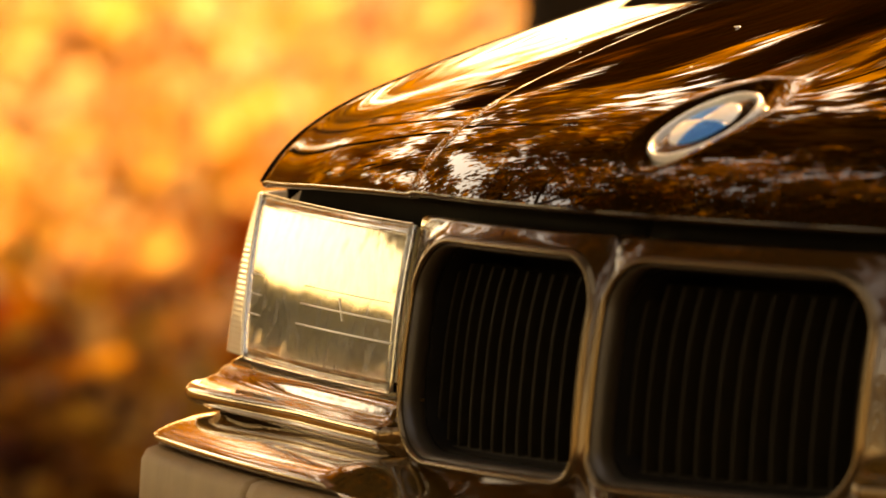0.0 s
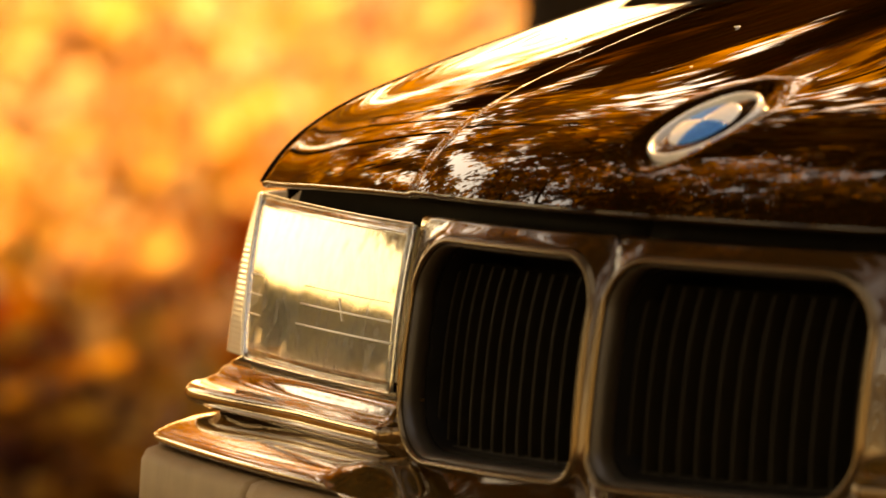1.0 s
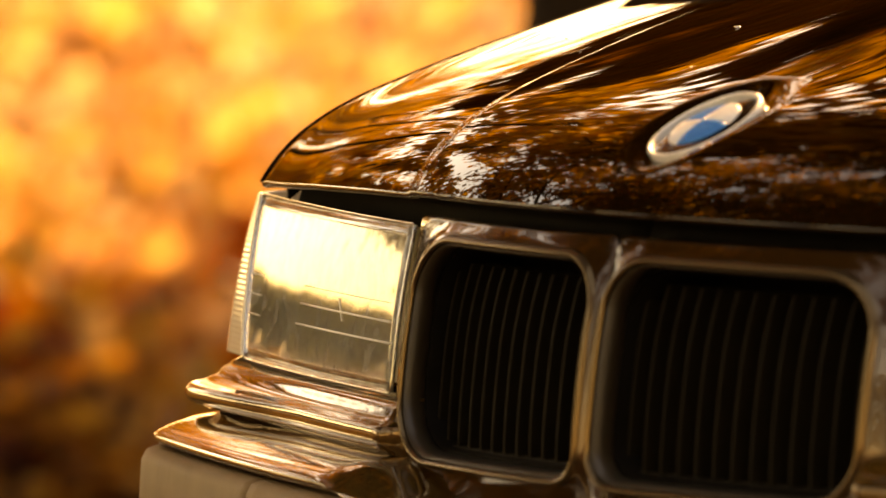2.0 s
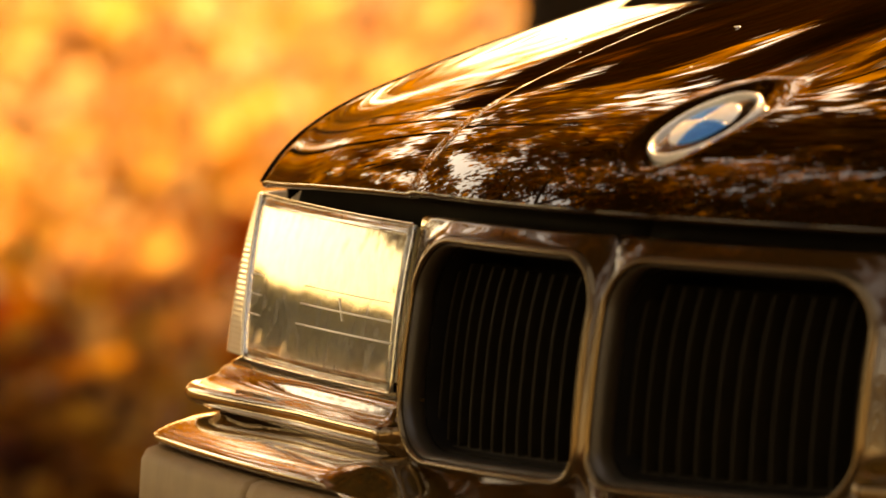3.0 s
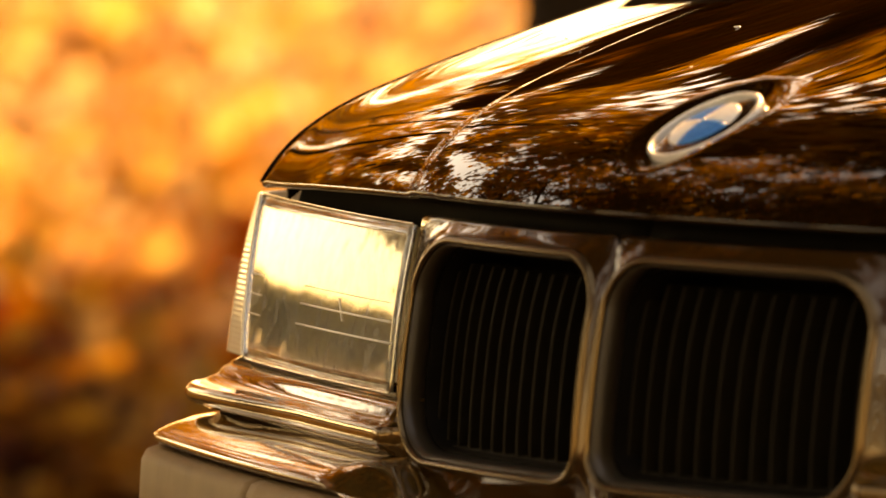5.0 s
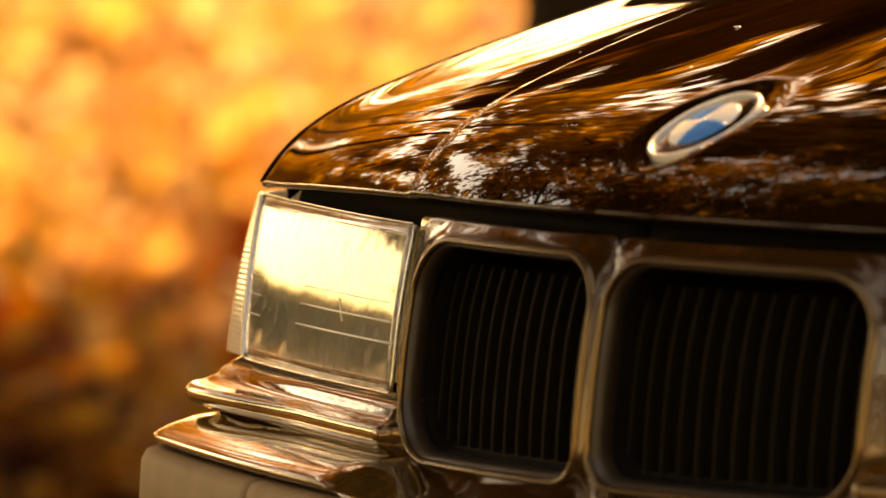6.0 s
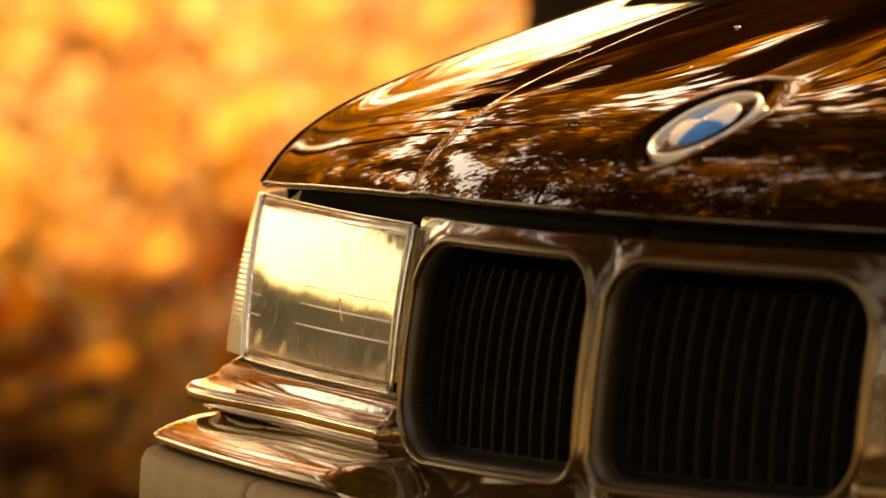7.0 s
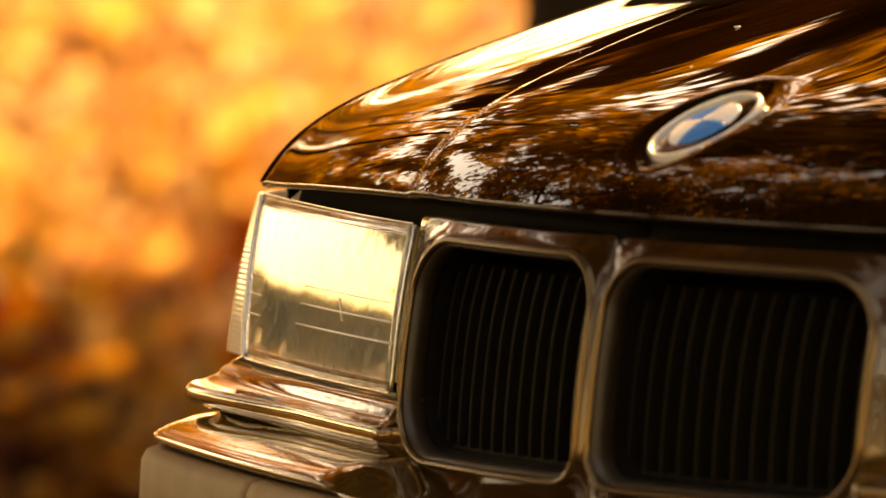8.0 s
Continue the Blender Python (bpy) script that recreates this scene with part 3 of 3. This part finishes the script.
tree(-6.11, 3.82, 9, 0.12, 0.85, 2.0, 20000, 17, AUTUMN, 0.14)
tree(-7.0, 2.1, 11, 0.05, 3.0, 3.0, 5500, 14, "out-of-view tall autumn tree with thin golden leaves", 0.2, GOLD)
tree(-13.2, 4.9, 12, 0.08, 3.4, 4.8, 3600, 4, "out-of-view tall autumn tree with thin golden leaves", 0.24, GOLD)
tree(-6.4, -4.4, 11, 0.2, 3.2, 3.0, 18000, 12, AUTUMN, 0.18)
tree(-5, 12, 13, 0.24, 4.2, 3.0, 9000, 5, AUTUMN)
tree(4, 9, 13, 0.26, 4.5, 3.0, 9000, 6, AUTUMN)
tree(-7, -8, 12, 0.24, 4.2, 3.0, 9000, 7, AUTUMN)
tree(9.5, 2, 13, 0.26, 4.5, 3.0, 9000, 8, AUTUMN)
tree(-18.0, 3.6, 12, 0.10, 3.0, 3.6, 3500, 23, "out-of-view tall autumn tree with thin golden leaves", 0.24, GOLD)
tree(-16.5, -2.0, 12, 0.2, 3.0, 1.6, 12000, 24, AUTUMN, 0.18)
tree(-13.0, -7.0, 11, 0.2, 3.4, 1.4, 11000, 25, AUTUMN, 0.18)
# unseen trees in front, added to warm what the nose reflects
tree(3.0, -9.0, 11, 0.22, 3.6, 2.2, 10000, 26, AUTUMN, 0.18)
tree(9.0, -8.0, 11, 0.22, 3.6, 2.2, 10000, 27, AUTUMN, 0.18)
tree(10.6, -6.2, 12, 0.24, 3.6, 2.4, 14000, 31, AUTUMN, 0.2)
tree(11.5, -3.0, 11, 0.22, 3.6, 2.2, 10000, 28, AUTUMN, 0.18)
tree(-1, -11, 13, 0.26, 4.5, 3.0, 9000, 9, AUTUMN)


# Out of view: sparse crowns added for brown streaks in the hood's reflection.
for fx, fy, fs in ((-28.9, 13.4, 51), (-23.8, 9.9, 52), (-32.0, 11.6, 53), (-26.5, 8.0, 54), (-28.0, 5.2, 55)):
    tree(fx, fy, 9.5, 0.16, 3.4, 2.0, 2100, fs, "out-of-view slender autumn tree with thin golden brown crown", 0.26, GOLD)
for fx, fy, fs in ((-52, 38, 41), (-50, 20, 42), (-52, 13, 44), (-47, 43, 45)):
    tree(fx, fy, 13, 0.4, 5.0, 3.5, 4500, fs, "far tall autumn tree with brown leaves", 0.5, GOLD)


def hedge():
    """A far row of shrubs that closes the park."""
    rng = random.Random(8)
    items = []
    for k in range(52000):
        a = radians(rng.uniform(-180, 180) if rng.random() < 0.6 else rng.uniform(-112, -68))
        near = step(-110, -135, math.degrees(a)) + step(10, 40, math.degrees(a))
        r = 62 - 34 * near + 3 * rng.random()
        x, y = r * math.sin(a), r * math.cos(a)
        tall = step(-80, -72, math.degrees(a)) * step(-40, -46, math.degrees(a))
        top = 2.9 + 3.0 * near + 0.4 * tall + 0.7 * noise.noise(Vector((x * 0.12, y * 0.12, 0))) + 0.5 * noise.noise(Vector((x * 0.6, y * 0.6, 5)))
        up = rand_dir(rng)
        items.append((Vector((x, y, top * math.sqrt(rng.random()))), up.orthogonal().normalized(), up, rng.uniform(0.3, 0.6)))
    tagged(leaves_mesh("hedge", HEDGE, items), "far row of olive green shrubs", "hedge", kind="stuff")


hedge()
ground()
fallen()
_rng = random.Random(12)
for i in range(36):
    d = 15.3 + 0.41 * i
    w = (-1.9 + 3.8 * ((i * 0.618) % 1.0)) * (0.55 + 0.025 * d)
    shrub(5.13 - 0.872 * d + 0.49 * w, -3.08 + 0.489 * d + 0.872 * w, _rng.uniform(0.4, 0.65), _rng.uniform(0.45, 0.95), 100 + i, SHRUB, "low golden autumn shrub with loose leaves")
# low shrubs added to darken the nearest ground with shade-dark leaves
for i in range(20):
    d = 11.4 + 0.17 * i
    w = -1.3 + 1.5 * ((i * 0.618 + 0.2) % 1.0)
    shrub(5.13 - 0.872 * d + 0.49 * w, -3.08 + 0.489 * d + 0.872 * w, _rng.uniform(0.22, 0.36), _rng.uniform(0.08, 0.20), 300 + i, RUST, "low rust-red shrub with sparse leaves, painted dark for shade")


for i in range(12):
    d = 13.6 + 0.24 * i
    w = -1.2 + 1.4 * ((i * 0.618 + 0.55) % 1.0)
    shrub(5.13 - 0.872 * d + 0.49 * w, -3.08 + 0.489 * d + 0.872 * w, _rng.uniform(0.10, 0.20), _rng.uniform(0.06, 0.16), 400 + i, SHRUB, "small golden shrub among rust-red leaves")


# ---- movement ----
def motions():
    for i, c in enumerate(CROWNS):
        rows = []
        for k in range(17):
            t = k * 0.5
            a = 0.22 * math.sin(1.9 * t + i * 1.7) + 0.10 * math.sin(3.7 * t + i)
            rows.append((t, pose(0, 0, 0, a, 0.7 * a * math.cos(i), 0.3 * a)))
        walk(c, rows)


motions()
